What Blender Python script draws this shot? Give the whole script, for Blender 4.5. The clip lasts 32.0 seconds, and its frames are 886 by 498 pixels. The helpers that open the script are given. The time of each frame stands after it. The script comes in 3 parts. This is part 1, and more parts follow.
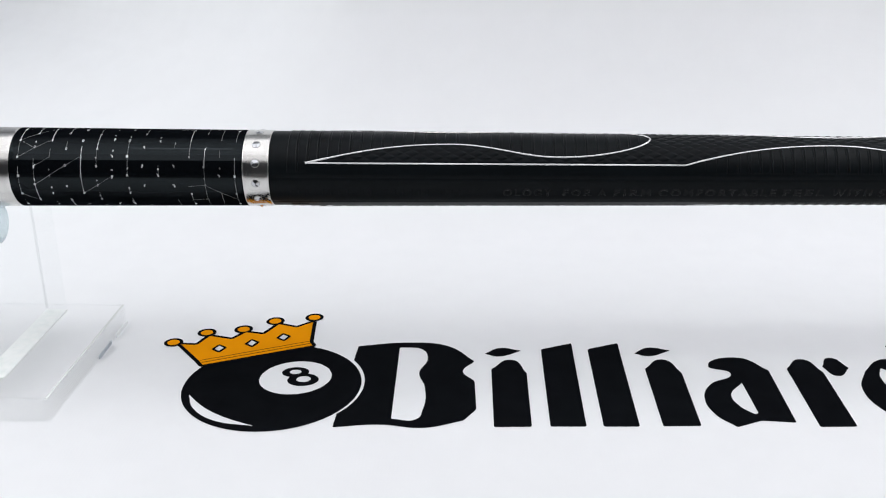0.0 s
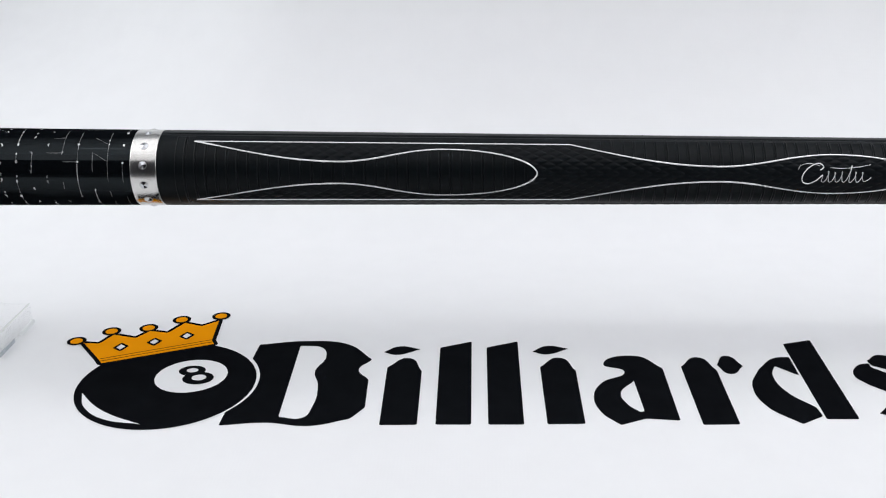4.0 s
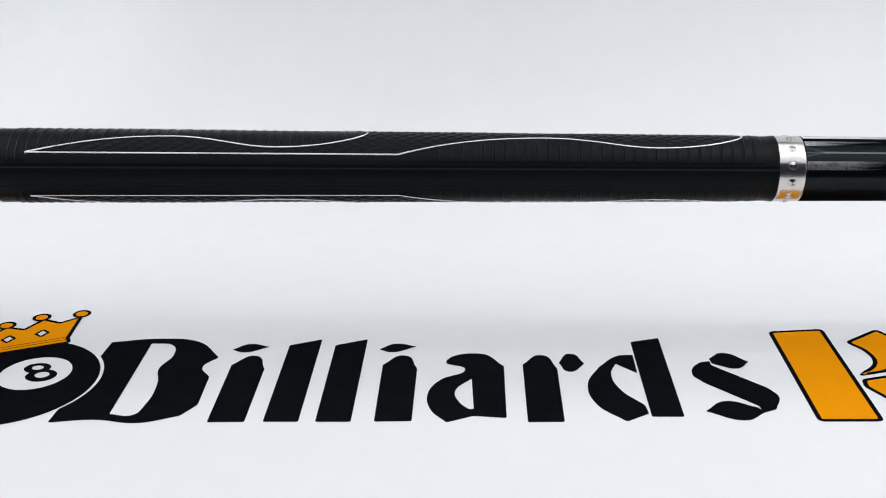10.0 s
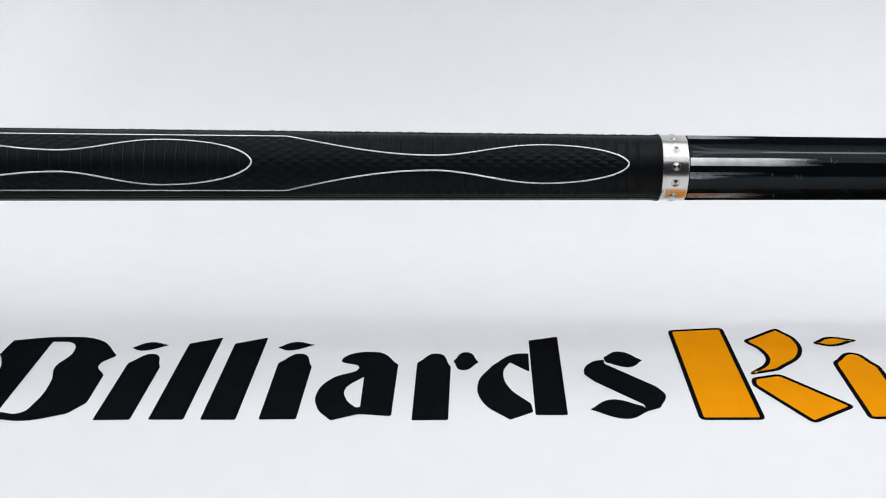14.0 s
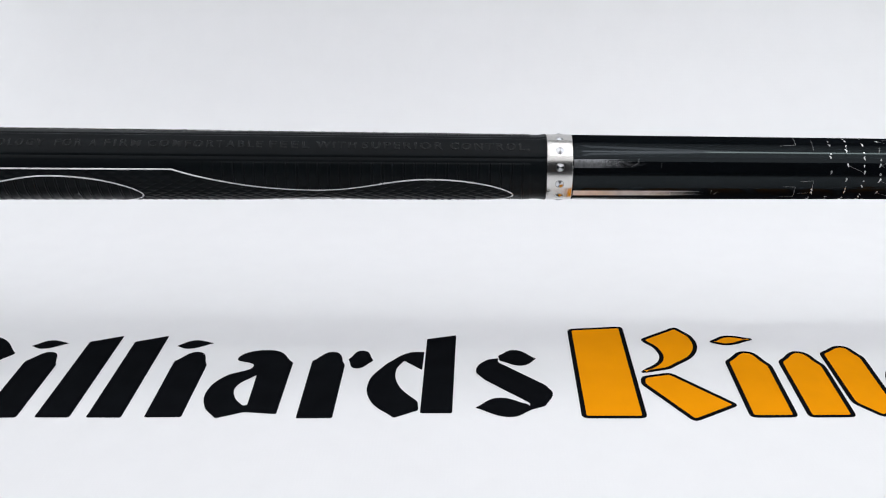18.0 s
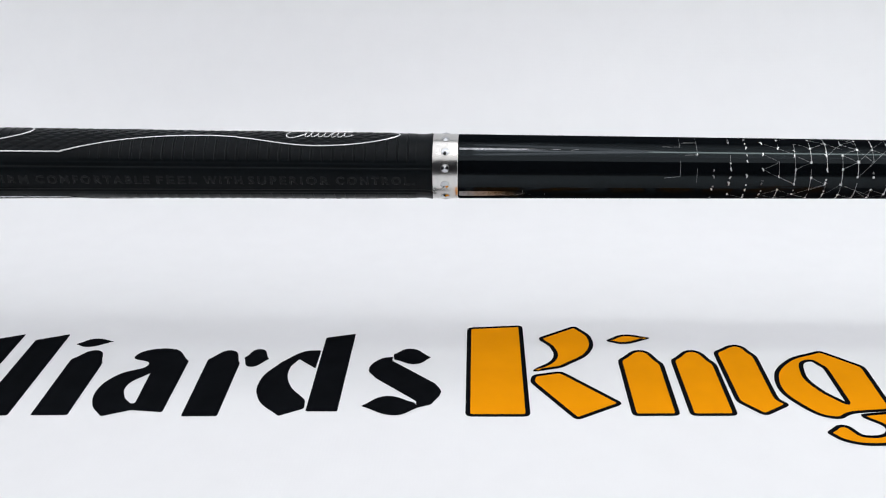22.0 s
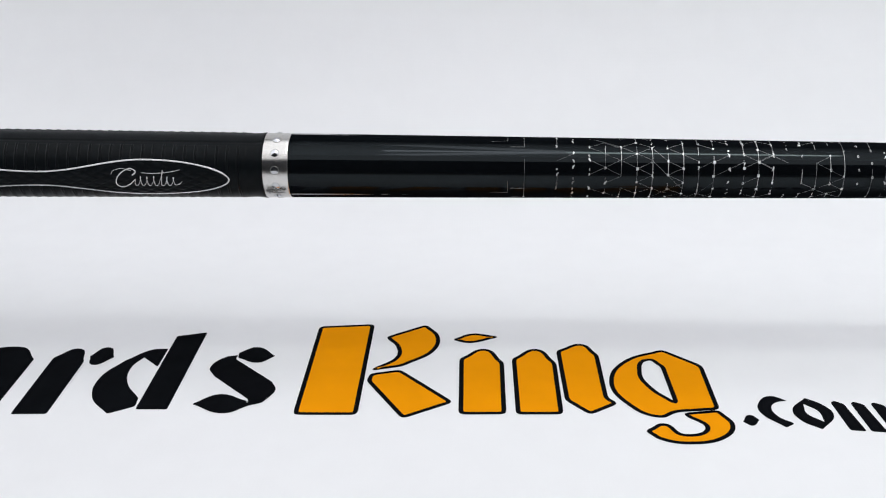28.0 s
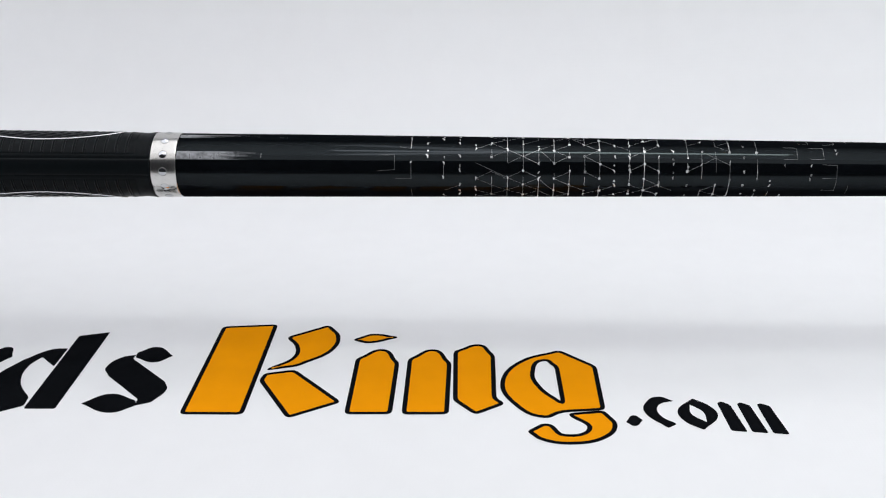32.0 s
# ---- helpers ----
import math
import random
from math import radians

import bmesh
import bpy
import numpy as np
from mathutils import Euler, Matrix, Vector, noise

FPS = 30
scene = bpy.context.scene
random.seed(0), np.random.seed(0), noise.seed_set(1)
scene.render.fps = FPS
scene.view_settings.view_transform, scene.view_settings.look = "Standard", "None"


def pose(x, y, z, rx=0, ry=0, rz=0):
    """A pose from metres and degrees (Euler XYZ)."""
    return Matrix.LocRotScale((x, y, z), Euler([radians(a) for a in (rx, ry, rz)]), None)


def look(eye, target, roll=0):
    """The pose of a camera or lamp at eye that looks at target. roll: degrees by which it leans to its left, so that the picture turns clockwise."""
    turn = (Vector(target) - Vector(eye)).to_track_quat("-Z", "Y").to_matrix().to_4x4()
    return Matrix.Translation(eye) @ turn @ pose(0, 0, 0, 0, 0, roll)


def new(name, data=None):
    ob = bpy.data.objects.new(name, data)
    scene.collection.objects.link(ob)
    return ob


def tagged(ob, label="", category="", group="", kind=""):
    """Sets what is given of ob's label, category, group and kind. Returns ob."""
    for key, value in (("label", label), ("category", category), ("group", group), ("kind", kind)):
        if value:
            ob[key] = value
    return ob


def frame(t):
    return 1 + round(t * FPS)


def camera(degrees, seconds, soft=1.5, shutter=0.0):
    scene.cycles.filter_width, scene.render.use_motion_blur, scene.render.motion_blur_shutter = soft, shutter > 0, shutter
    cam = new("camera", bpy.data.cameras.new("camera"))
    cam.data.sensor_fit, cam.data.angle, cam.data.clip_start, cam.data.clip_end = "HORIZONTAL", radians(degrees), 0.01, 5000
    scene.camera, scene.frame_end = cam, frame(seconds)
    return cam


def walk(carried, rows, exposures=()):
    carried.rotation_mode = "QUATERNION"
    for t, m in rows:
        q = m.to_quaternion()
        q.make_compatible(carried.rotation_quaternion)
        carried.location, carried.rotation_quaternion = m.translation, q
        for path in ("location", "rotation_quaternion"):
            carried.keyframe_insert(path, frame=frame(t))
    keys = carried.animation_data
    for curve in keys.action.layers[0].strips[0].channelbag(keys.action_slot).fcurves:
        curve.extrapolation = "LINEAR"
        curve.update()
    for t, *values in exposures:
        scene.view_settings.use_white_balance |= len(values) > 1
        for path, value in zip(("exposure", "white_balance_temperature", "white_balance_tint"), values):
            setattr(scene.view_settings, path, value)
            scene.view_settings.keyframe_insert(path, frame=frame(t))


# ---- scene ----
cam = camera(44.34, 32.0, soft=1.1)
ROWS = [
    (0, -0.00621, -0.38230, 0.22808, 68.478, 0.948, 1.588),
    (2, 0.01713, -0.38232, 0.22791, 68.446, 0.984, 1.588),
    (4, 0.04078, -0.38224, 0.22765, 68.420, 1.016, 1.625),
    (6, 0.06461, -0.38210, 0.22733, 68.399, 1.040, 1.681),
    (8, 0.08851, -0.38193, 0.22699, 68.379, 1.057, 1.745),
    (10, 0.11240, -0.38177, 0.22665, 68.360, 1.063, 1.806),
    (12, 0.13620, -0.38163, 0.22633, 68.341, 1.059, 1.856),
    (14, 0.15987, -0.38152, 0.22603, 68.321, 1.044, 1.891),
    (16, 0.18337, -0.38145, 0.22576, 68.301, 1.018, 1.907),
    (18, 0.20670, -0.38142, 0.22553, 68.282, 0.984, 1.905),
    (20, 0.22988, -0.38141, 0.22531, 68.264, 0.942, 1.887),
    (22, 0.25292, -0.38142, 0.22511, 68.251, 0.895, 1.858),
    (24, 0.27588, -0.38142, 0.22490, 68.245, 0.846, 1.826),
    (26, 0.29883, -0.38138, 0.22467, 68.248, 0.798, 1.802),
    (28, 0.32187, -0.38126, 0.22437, 68.264, 0.755, 1.798),
    (30, 0.34510, -0.38102, 0.22399, 68.298, 0.722, 1.830),
    (32, 0.36865, -0.38062, 0.22347, 68.355, 0.704, 1.916),
]
walk(cam, [(t, pose(x, y, z, rx, ry, rz)) for t, x, y, z, rx, ry, rz in ROWS], exposures=((0, -0.09), (10, -0.12), (20, -0.13), (32, -0.21)))

# ---- light: a softbox lid over the table, LED bars under it, a panel at each side ----
world = bpy.data.worlds.new("dim_room")
world.use_nodes = True
world.node_tree.nodes["Background"].inputs[0].default_value = (0.55, 0.60, 0.68, 1)
world.node_tree.nodes["Background"].inputs[1].default_value = 0.10
scene.world = world


def area(name, place, target, sx, sy, watts, colour=(1, 1, 1)):
    data = bpy.data.lights.new(name, "AREA")
    data.shape, data.size, data.size_y, data.energy, data.color = "RECTANGLE", sx, sy, watts, colour
    ob = new(name, data)
    ob.matrix_world = look(place, target)
    return ob


area("softbox", (0.08, -0.19, 0.66), (0.08, -0.19, 0.0), 1.60, 0.95, 5.62, (0.985, 0.980, 1.0))
area("led_bar", (0.515, -0.065, 0.56), (0.515, -0.065, 0.0), 0.23, 0.048, 0.47, (0.93, 1.0, 0.94))
area("led_bar_dim", (0.32, -0.072, 0.56), (0.32, -0.072, 0.0), 0.15, 0.050, 0.11, (0.98, 0.94, 1.0))
area("led_bar_left", (-0.245, -0.072, 0.56), (-0.245, -0.072, 0.0), 0.10, 0.030, 0.025, (0.98, 0.94, 1.0))
# Added pair; their converging reflection stands in for the lit lid cloth.
for y, turn in ((-0.145, 46.0), (0.055, -53.0)):
    tilted = area("tilted_streak_lamp", (0.33, y, 0.56), (0.33, y, 0.0), 0.24, 0.05, 0.11, (0.98, 0.94, 1.0))
    tilted.matrix_world = pose(0.33, y, 0.56, 0, 0, turn)
area("side_panel_left", (-0.58, 0.10, 0.34), (0.0, 0.10, 0.08), 0.50, 0.45, 2.05, (0.965, 1.0, 0.99))
area("side_panel_right", (0.98, 0.02, 0.34), (0.4, 0.10, 0.16), 0.50, 0.45, 1.75, (0.975, 1.0, 1.0))


# ---- materials ----
def material(name, colour, rough=0.5, metal=0.0, spec=0.5, grain=0.0, scale=200.0, bump=0.0, bump_scale=800.0, ior=1.5, coat=0.0, alt=None, detail=4.0):
    """A principled material: two colours mixed by noise at two sizes, rough and relief."""
    m = bpy.data.materials.new(name)
    m.use_nodes = True
    nt = m.node_tree
    b = nt.nodes["Principled BSDF"]
    b.inputs["Base Color"].default_value = (*colour, 1)
    b.inputs["Roughness"].default_value = rough
    b.inputs["Metallic"].default_value = metal
    b.inputs["Specular IOR Level"].default_value = spec
    b.inputs["IOR"].default_value = ior
    b.inputs["Coat Weight"].default_value = coat
    tc = nt.nodes.new("ShaderNodeTexCoord")
    if grain > 0 or alt:
        n1 = nt.nodes.new("ShaderNodeTexNoise")
        n1.inputs["Scale"].default_value, n1.inputs["Detail"].default_value = scale, detail
        n2 = nt.nodes.new("ShaderNodeTexNoise")
        n2.inputs["Scale"].default_value, n2.inputs["Detail"].default_value = scale / 14, 2
        for n in (n1, n2):
            nt.links.new(tc.outputs["Object"], n.inputs["Vector"])
        add = nt.nodes.new("ShaderNodeMath")
        add.operation = "ADD"
        half = nt.nodes.new("ShaderNodeMath")
        half.operation, half.inputs[1].default_value = "MULTIPLY", 0.5
        nt.links.new(n1.outputs["Fac"], add.inputs[0])
        nt.links.new(n2.outputs["Fac"], add.inputs[1])
        nt.links.new(add.outputs[0], half.inputs[0])
        ramp = nt.nodes.new("ShaderNodeMapRange")
        ramp.inputs[1].default_value, ramp.inputs[2].default_value = 0.35, 0.65
        nt.links.new(half.outputs[0], ramp.inputs[0])
        mix = nt.nodes.new("ShaderNodeMix")
        mix.data_type = "RGBA"
        other = alt or tuple(c * (1 - grain) for c in colour)
        mix.inputs[6].default_value, mix.inputs[7].default_value = (*colour, 1), (*other, 1)
        nt.links.new(ramp.outputs[0], mix.inputs[0])
        nt.links.new(mix.outputs[2], b.inputs["Base Color"])
        rr = nt.nodes.new("ShaderNodeMapRange")
        rr.inputs[3].default_value, rr.inputs[4].default_value = rough * 0.85, min(1, rough * 1.2)
        nt.links.new(n1.outputs["Fac"], rr.inputs[0])
        nt.links.new(rr.outputs[0], b.inputs["Roughness"])
    if bump > 0:
        nb = nt.nodes.new("ShaderNodeTexNoise")
        nb.inputs["Scale"].default_value, nb.inputs["Detail"].default_value = bump_scale, 3
        nt.links.new(tc.outputs["Object"], nb.inputs["Vector"])
        bn = nt.nodes.new("ShaderNodeBump")
        bn.inputs["Strength"].default_value, bn.inputs["Distance"].default_value = bump, 0.0005
        nt.links.new(nb.outputs["Fac"], bn.inputs["Height"])
        nt.links.new(bn.outputs["Normal"], b.inputs["Normal"])
    return m


def woven(m, strength):
    """Adds a fine plain weave to the relief of a sheet material."""
    nt = m.node_tree
    b = nt.nodes["Principled BSDF"]
    tc = nt.nodes.new("ShaderNodeTexCoord")
    waves = []
    for axis in ("X", "Y"):
        w = nt.nodes.new("ShaderNodeTexWave")
        w.wave_type, w.bands_direction = "BANDS", axis
        w.inputs["Scale"].default_value, w.inputs["Distortion"].default_value = 210.0, 0.6
        nt.links.new(tc.outputs["Object"], w.inputs["Vector"])
        waves.append(w)
    s = nt.nodes.new("ShaderNodeMath")
    s.operation = "ADD"
    nt.links.new(waves[0].outputs["Fac"], s.inputs[0])
    nt.links.new(waves[1].outputs["Fac"], s.inputs[1])
    bn = nt.nodes.new("ShaderNodeBump")
    bn.inputs["Strength"].default_value, bn.inputs["Distance"].default_value = strength, 0.0003
    nt.links.new(s.outputs[0], bn.inputs["Height"])
    nt.links.new(bn.outputs["Normal"], b.inputs["Normal"])
    return m


SHEET = woven(material("white_banner_vinyl", (0.80, 0.805, 0.825), 0.55, 0, 0.25, 0.025, 60), 0.02)
INK = woven(material("black_print", (0.0060, 0.0068, 0.0084), 0.80, 0, 0.0, 0.35, 90), 0.03)
ORANGE = woven(material("orange_print", (0.82, 0.30, 0.004), 0.80, 0, 0.0, 0.08, 60), 0.03)
LACQUER = material("black_lacquer", (0.0030, 0.0038, 0.0049), 0.30, 0, 0.0, 0.3, 120)

def polished(m, amount, rough):
    """Adds a thin clear polish over a material, strongest where it is seen face-on."""
    nt = m.node_tree
    b, out = nt.nodes["Principled BSDF"], nt.nodes["Material Output"]
    gloss = nt.nodes.new("ShaderNodeBsdfGlossy")
    gloss.inputs["Color"].default_value = (0.80, 0.94, 1.0, 1)
    gloss.inputs["Roughness"].default_value = rough
    facing = nt.nodes.new("ShaderNodeLayerWeight")
    facing.inputs["Blend"].default_value = 0.5
    level = nt.nodes.new("ShaderNodeMapRange")
    level.inputs[1].default_value, level.inputs[2].default_value = 0.12, 0.42
    level.inputs[3].default_value, level.inputs[4].default_value = amount, amount * 0.08
    mix = nt.nodes.new("ShaderNodeMixShader")
    nt.links.new(facing.outputs["Facing"], level.inputs[0])
    nt.links.new(level.outputs[0], mix.inputs[0])
    nt.links.new(b.outputs[0], mix.inputs[1])
    nt.links.new(gloss.outputs[0], mix.inputs[2])
    nt.links.new(mix.outputs[0], out.inputs["Surface"])
    return m


polished(LACQUER, 0.0190, 0.05)
RUBBER = material("black_rubber", (0.0040, 0.0058, 0.0073), 0.38, 0, 0.09, 0.25, 500, 0.04, 5000)
SILVER = material("silver_inlay", (0.93, 0.94, 0.95), 0.24, 0.72, 0.5, 0.12, 900)
STEEL = material("brushed_steel", (0.66, 0.65, 0.63), 0.20, 1.0, 0.5, 0.10, 500)
ETCH = material("silver_print", (0.86, 0.87, 0.88), 0.40, 0.2, 0.5, 0.45, 1500)
THREAD = material("fine_silver_print", (0.42, 0.43, 0.44), 0.45, 0.2, 0.5, 0.75, 500)
FOIL = material("bright_foil", (0.84, 0.85, 0.87), 0.30, 0.45, 0.5, 0.0, 260, alt=(0.50, 0.51, 0.53), detail=8)
WORN_FOIL = material("worn_foil", (0.34, 0.35, 0.37), 0.28, 0.7, 0.5, 0.0, 520, alt=(0.02, 0.022, 0.025), detail=8)
CRYSTAL = material("cut_crystal", (0.55, 0.56, 0.58), 0.06, 1.0)
SEAT = material("steel_setting", (0.42, 0.42, 0.41), 0.30, 1.0)
TENT = material("tent_cloth", (0.72, 0.73, 0.75), 0.8, 0, 0.2, 0.05, 80, 0.2, 600)
TABLE = material("table_top", (0.30, 0.22, 0.15), 0.5, 0, 0.3, 0.3, 60)
ROOM = material("room_paint", (0.20, 0.20, 0.21), 0.8, 0, 0.2, 0.08, 12)


def acrylic(name, tint, glass=0.3, milk=0.0, ior=1.25, rough=0.02, gloss=0.03):
    """Clear plastic: light passes straight through but for a share that refracts, a little milkiness and a polish."""
    m = bpy.data.materials.new(name)
    m.use_nodes = True
    nt = m.node_tree
    b, out = nt.nodes["Principled BSDF"], nt.nodes["Material Output"]
    b.inputs["Base Color"].default_value = (*tint, 1)
    b.inputs["Roughness"].default_value = rough
    b.inputs["IOR"].default_value = ior
    b.inputs["Transmission Weight"].default_value = 1.0
    clear = nt.nodes.new("ShaderNodeBsdfTransparent")
    clear.inputs["Color"].default_value = (*tint, 1)
    haze = nt.nodes.new("ShaderNodeBsdfDiffuse")
    haze.inputs["Color"].default_value = (0.82, 0.84, 0.83, 1)
    shine = nt.nodes.new("ShaderNodeBsdfGlossy")
    shine.inputs["Roughness"].default_value = 0.05
    last = clear
    for share, other in ((glass, b), (milk, haze), (gloss, shine)):
        mix = nt.nodes.new("ShaderNodeMixShader")
        mix.inputs[0].default_value = share
        nt.links.new(last.outputs[0], mix.inputs[1])
        nt.links.new(other.outputs[0], mix.inputs[2])
        last = mix
    nt.links.new(last.outputs[0], out.inputs["Surface"])
    return m


ACRYLIC = acrylic("clear_acrylic", (1.0, 1.0, 1.0), 0.0, 0.0, gloss=0.03)
ACRYLIC_EDGE = acrylic("cut_acrylic_edge", (0.995, 0.998, 0.998), 0.0, 0.0, gloss=0.06)
# whiter copy of the acrylic: the rim's highlight put into its colour
ACRYLIC_RIM = acrylic("lit_acrylic_rim", (0.99, 0.99, 0.99), 0.0, 0.75)
ACRYLIC_THIN = acrylic("thin_clear_acrylic", (0.993, 0.996, 0.996), 0.0, 0.005, gloss=0.008)
# darker copy of the acrylic: edge shade put into its tint
ACRYLIC_DARK = acrylic("shaded_acrylic_edge", (0.95, 0.955, 0.955), 0.0, 0.0, gloss=0.0)
ACRYLIC_BLUE = acrylic("blue_tinted_acrylic", (0.84, 0.905, 0.93), 0.35, 0.10, 1.30, 0.2)
GLUE = material("milky_glue", (0.93, 0.935, 0.925), 0.30, 0, 0.4, 0.0, 260, 0.9, 420, alt=(0.80, 0.84, 0.835))
EMBOSS = material("smooth_black_rubber", (0.0042, 0.0060, 0.0074), 0.30, 0, 0.18, 0.3, 700)
SLATE = material("grey_blue_marks", (0.50, 0.54, 0.59), 0.4, 0, 0.4, 0.3, 300)


# ---- mesh helpers ----
def part(name, bm, mat, parent=None, label="", smooth=False):
    me = bpy.data.meshes.new(name)
    bm.to_mesh(me)
    bm.free()
    me.materials.append(mat)
    if smooth:
        me.polygons.foreach_set("use_smooth", [True] * len(me.polygons))
    ob = new(name, me)
    ob.parent = parent
    if label:
        tagged(ob, label)
    return ob


def from_arrays(name, verts, faces, mat, parent=None, label="", smooth=True):
    me = bpy.data.meshes.new(name)
    me.from_pydata([tuple(v) for v in verts], [], [tuple(f) for f in faces])
    me.materials.append(mat)
    me.polygons.foreach_set("use_smooth", [smooth] * len(me.polygons))
    me.update()
    ob = new(name, me)
    ob.parent = parent
    if label:
        tagged(ob, label)
    return ob


def box(bm, x0, x1, y0, y1, z0, z1, bevel=0.0):
    r = bmesh.ops.create_cube(bm, size=1.0, matrix=Matrix.Translation(((x0 + x1) / 2, (y0 + y1) / 2, (z0 + z1) / 2)) @ Matrix.Diagonal((x1 - x0, y1 - y0, z1 - z0, 1)))
    if bevel:
        edges = list({e for v in r["verts"] for e in v.link_edges})
        bmesh.ops.bevel(bm, geom=edges, offset=bevel, segments=3, affect="EDGES", profile=0.5)
    return r["verts"]


# ---- structure: banner sheet, tent, table ----
def banner():
    """One vinyl sheet: flat on the table, then a sweep up behind."""
    prof = [(-0.36, 0.0), (-0.30, 0.0), (-0.15, 0.0), (0.0, 0.0), (0.10, 0.0), (0.17, 0.0)]
    cy, rad = 0.19, 0.15
    for i in range(1, 25):
        a = radians(86) * i / 24
        prof.append((cy + rad * math.sin(a), rad - rad * math.cos(a)))
    y, z = prof[-1]
    for i in range(1, 12):
        prof.append((y + 0.0028 * i, z + 0.04 * i))
    nx, x0, x1 = 170, -0.60, 1.00
    verts, faces = [], []
    for j, (py, pz) in enumerate(prof):
        lift = min(1.0, max(0.0, (pz - 0.004) / 0.08))
        for i in range(nx + 1):
            x = x0 + (x1 - x0) * i / nx
            fold = -0.0012 * math.exp(-(((x + 0.05 - 0.25 * pz) / 0.05) ** 2))
            fold += 0.006 * math.sin(9 * x + 1.0) + 0.003 * math.exp(-(((x - 0.62) / 0.10) ** 2))
            bend = -0.75 * 0.012 * math.log1p(math.exp(min(60.0, -(x + 0.14 - 0.25 * pz) / 0.012)))
            bend += -0.08 * 0.06 * math.log1p(math.exp(min(40.0, (x - 0.55) / 0.06)))
            verts.append((x, py - (fold + bend) * lift, pz))
    for j in range(len(prof) - 1):
        for i in range(nx):
            a = j * (nx + 1) + i
            faces.append((a, a + 1, a + nx + 2, a + nx + 1))
    ob = from_arrays("backdrop", verts, faces, SHEET)
    s = ob.modifiers.new("thickness", "SOLIDIFY")
    s.thickness, s.offset = 0.0012, -1.0
    return tagged(ob, "white vinyl banner sheet sweeping up behind the cue", "backdrop", kind="structure")


SHEET_OB = banner()


def wall(name, x0, x1, y0, y1, z0, z1, mat, label, category="wall"):
    bm = bmesh.new()
    box(bm, x0, x1, y0, y1, z0, z1)
    return tagged(part(name, bm, mat), label, category, kind="structure")


wall("table", -0.75, 1.15, -0.40, 0.72, -0.032, -0.0016, TABLE, "plain table top under the white banner", "table")
wall("wall_left", -0.64, -0.62, -0.38, 0.66, 0.0, 0.72, TENT, "white cloth side of the light tent")
wall("wall_right", 1.02, 1.04, -0.38, 0.66, 0.0, 0.72, TENT, "white cloth side of the light tent")
wall("wall_north", -0.66, 1.06, 0.66, 0.68, 0.0, 0.72, TENT, "white cloth back of the light tent")
wall("ceiling", -0.66, 1.06, -0.38, 0.68, 0.72, 0.74, TENT, "white cloth lid of the light tent", "ceiling")
wall("wall_south", -2.6, 3.0, -2.22, -2.2, -0.0325, 1.8, ROOM, "dim grey wall of the room")
wall("floor", -2.6, 3.0, -2.2, 2.0, -0.06, -0.0325, ROOM, "dim grey floor of the room", "floor")


# ---- print on the banner: plain flat shapes ----
def eased(loop, r):
    """The outline with each sharp corner cut back to a small round of r millimetres."""
    out = []
    for i, c in enumerate(loop):
        if len(c) > 2:
            out.append(c)
            continue
        p = Vector(c)
        a, b = Vector(loop[i - 1][:2]) - p, Vector(loop[(i + 1) % len(loop)][:2]) - p
        ra, rb = min(r, 0.3 * a.length), min(r, 0.3 * b.length)
        a, b = a.normalized() * ra, b.normalized() * rb
        for u, w in ((1.0, 0.0), (0.5, 0.1), (0.25, 0.25), (0.1, 0.5), (0.0, 1.0)):
            q = p + a * u + b * w
            out.append((q.x, q.y))
    return out


def shape(name, outline, mat, level, label="", holes=(), grow=0.0, soft_corner=1.0):
    """A flat printed shape from outlines in millimetres; a third value of 1 makes that corner round. level: ink layer."""
    cu = bpy.data.curves.new(name, "CURVE")
    cu.dimensions, cu.fill_mode, cu.resolution_u, cu.offset = "2D", "BOTH", 10, grow
    for loop in (eased(outline, soft_corner), *(eased(h, soft_corner) for h in holes)):
        sp = cu.splines.new("BEZIER")
        sp.bezier_points.add(len(loop) - 1)
        sp.use_cyclic_u = True
        for bp, c in zip(sp.bezier_points, loop):
            bp.co = (c[0] / 1000, c[1] / 1000, 0)
            kind = "AUTO" if len(c) > 2 else "VECTOR"
            bp.handle_left_type = bp.handle_right_type = kind
    cu.extrude = 0.00001
    tmp = new("draft", cu)
    me = bpy.data.meshes.new_from_object(tmp.evaluated_get(bpy.context.evaluated_depsgraph_get()))
    bpy.data.objects.remove(tmp)
    bpy.data.curves.remove(cu)
    me.materials.clear()
    me.materials.append(mat)
    ob = new(name, me)
    ob.parent = SHEET_OB
    ob.location.z = 0.00003 + 0.00004 * level
    if label:
        tagged(ob, label)
    return ob


def oval(cx, cy, rx, ry, turn=0.0, n=16):
    c, s = math.cos(radians(turn)), math.sin(radians(turn))
    out = []
    for i in range(n):
        a = 2 * math.pi * i / n
        u, w = rx * math.cos(a), ry * math.sin(a)
        out.append((cx + u * c - w * s, cy + u * s + w * c, 1))
    return out


def slab(x0, x1, shear, h0, h1):
    """A leaning bar on the base line with a slanted top."""
    return [(x0, 0), (x1, 0), (x1 + shear, h1), (x0 + shear, h0)]


def bar_with_cap(x, w, foot=0.0):
    """A bar with a sloping, pointed top."""
    return [(x, foot), (x + w, foot + 0.3), (x + w - 0.1, 46.0), (x + 0.56 * w, 58.4, 1), (x - 0.4, 49.6)]


def leaf(x, y, w):
    return [(x, y), (x + 0.42 * w, y + 5.8, 1), (x + w, y + 2.9), (x + 0.35 * w, y - 2.8, 1)]


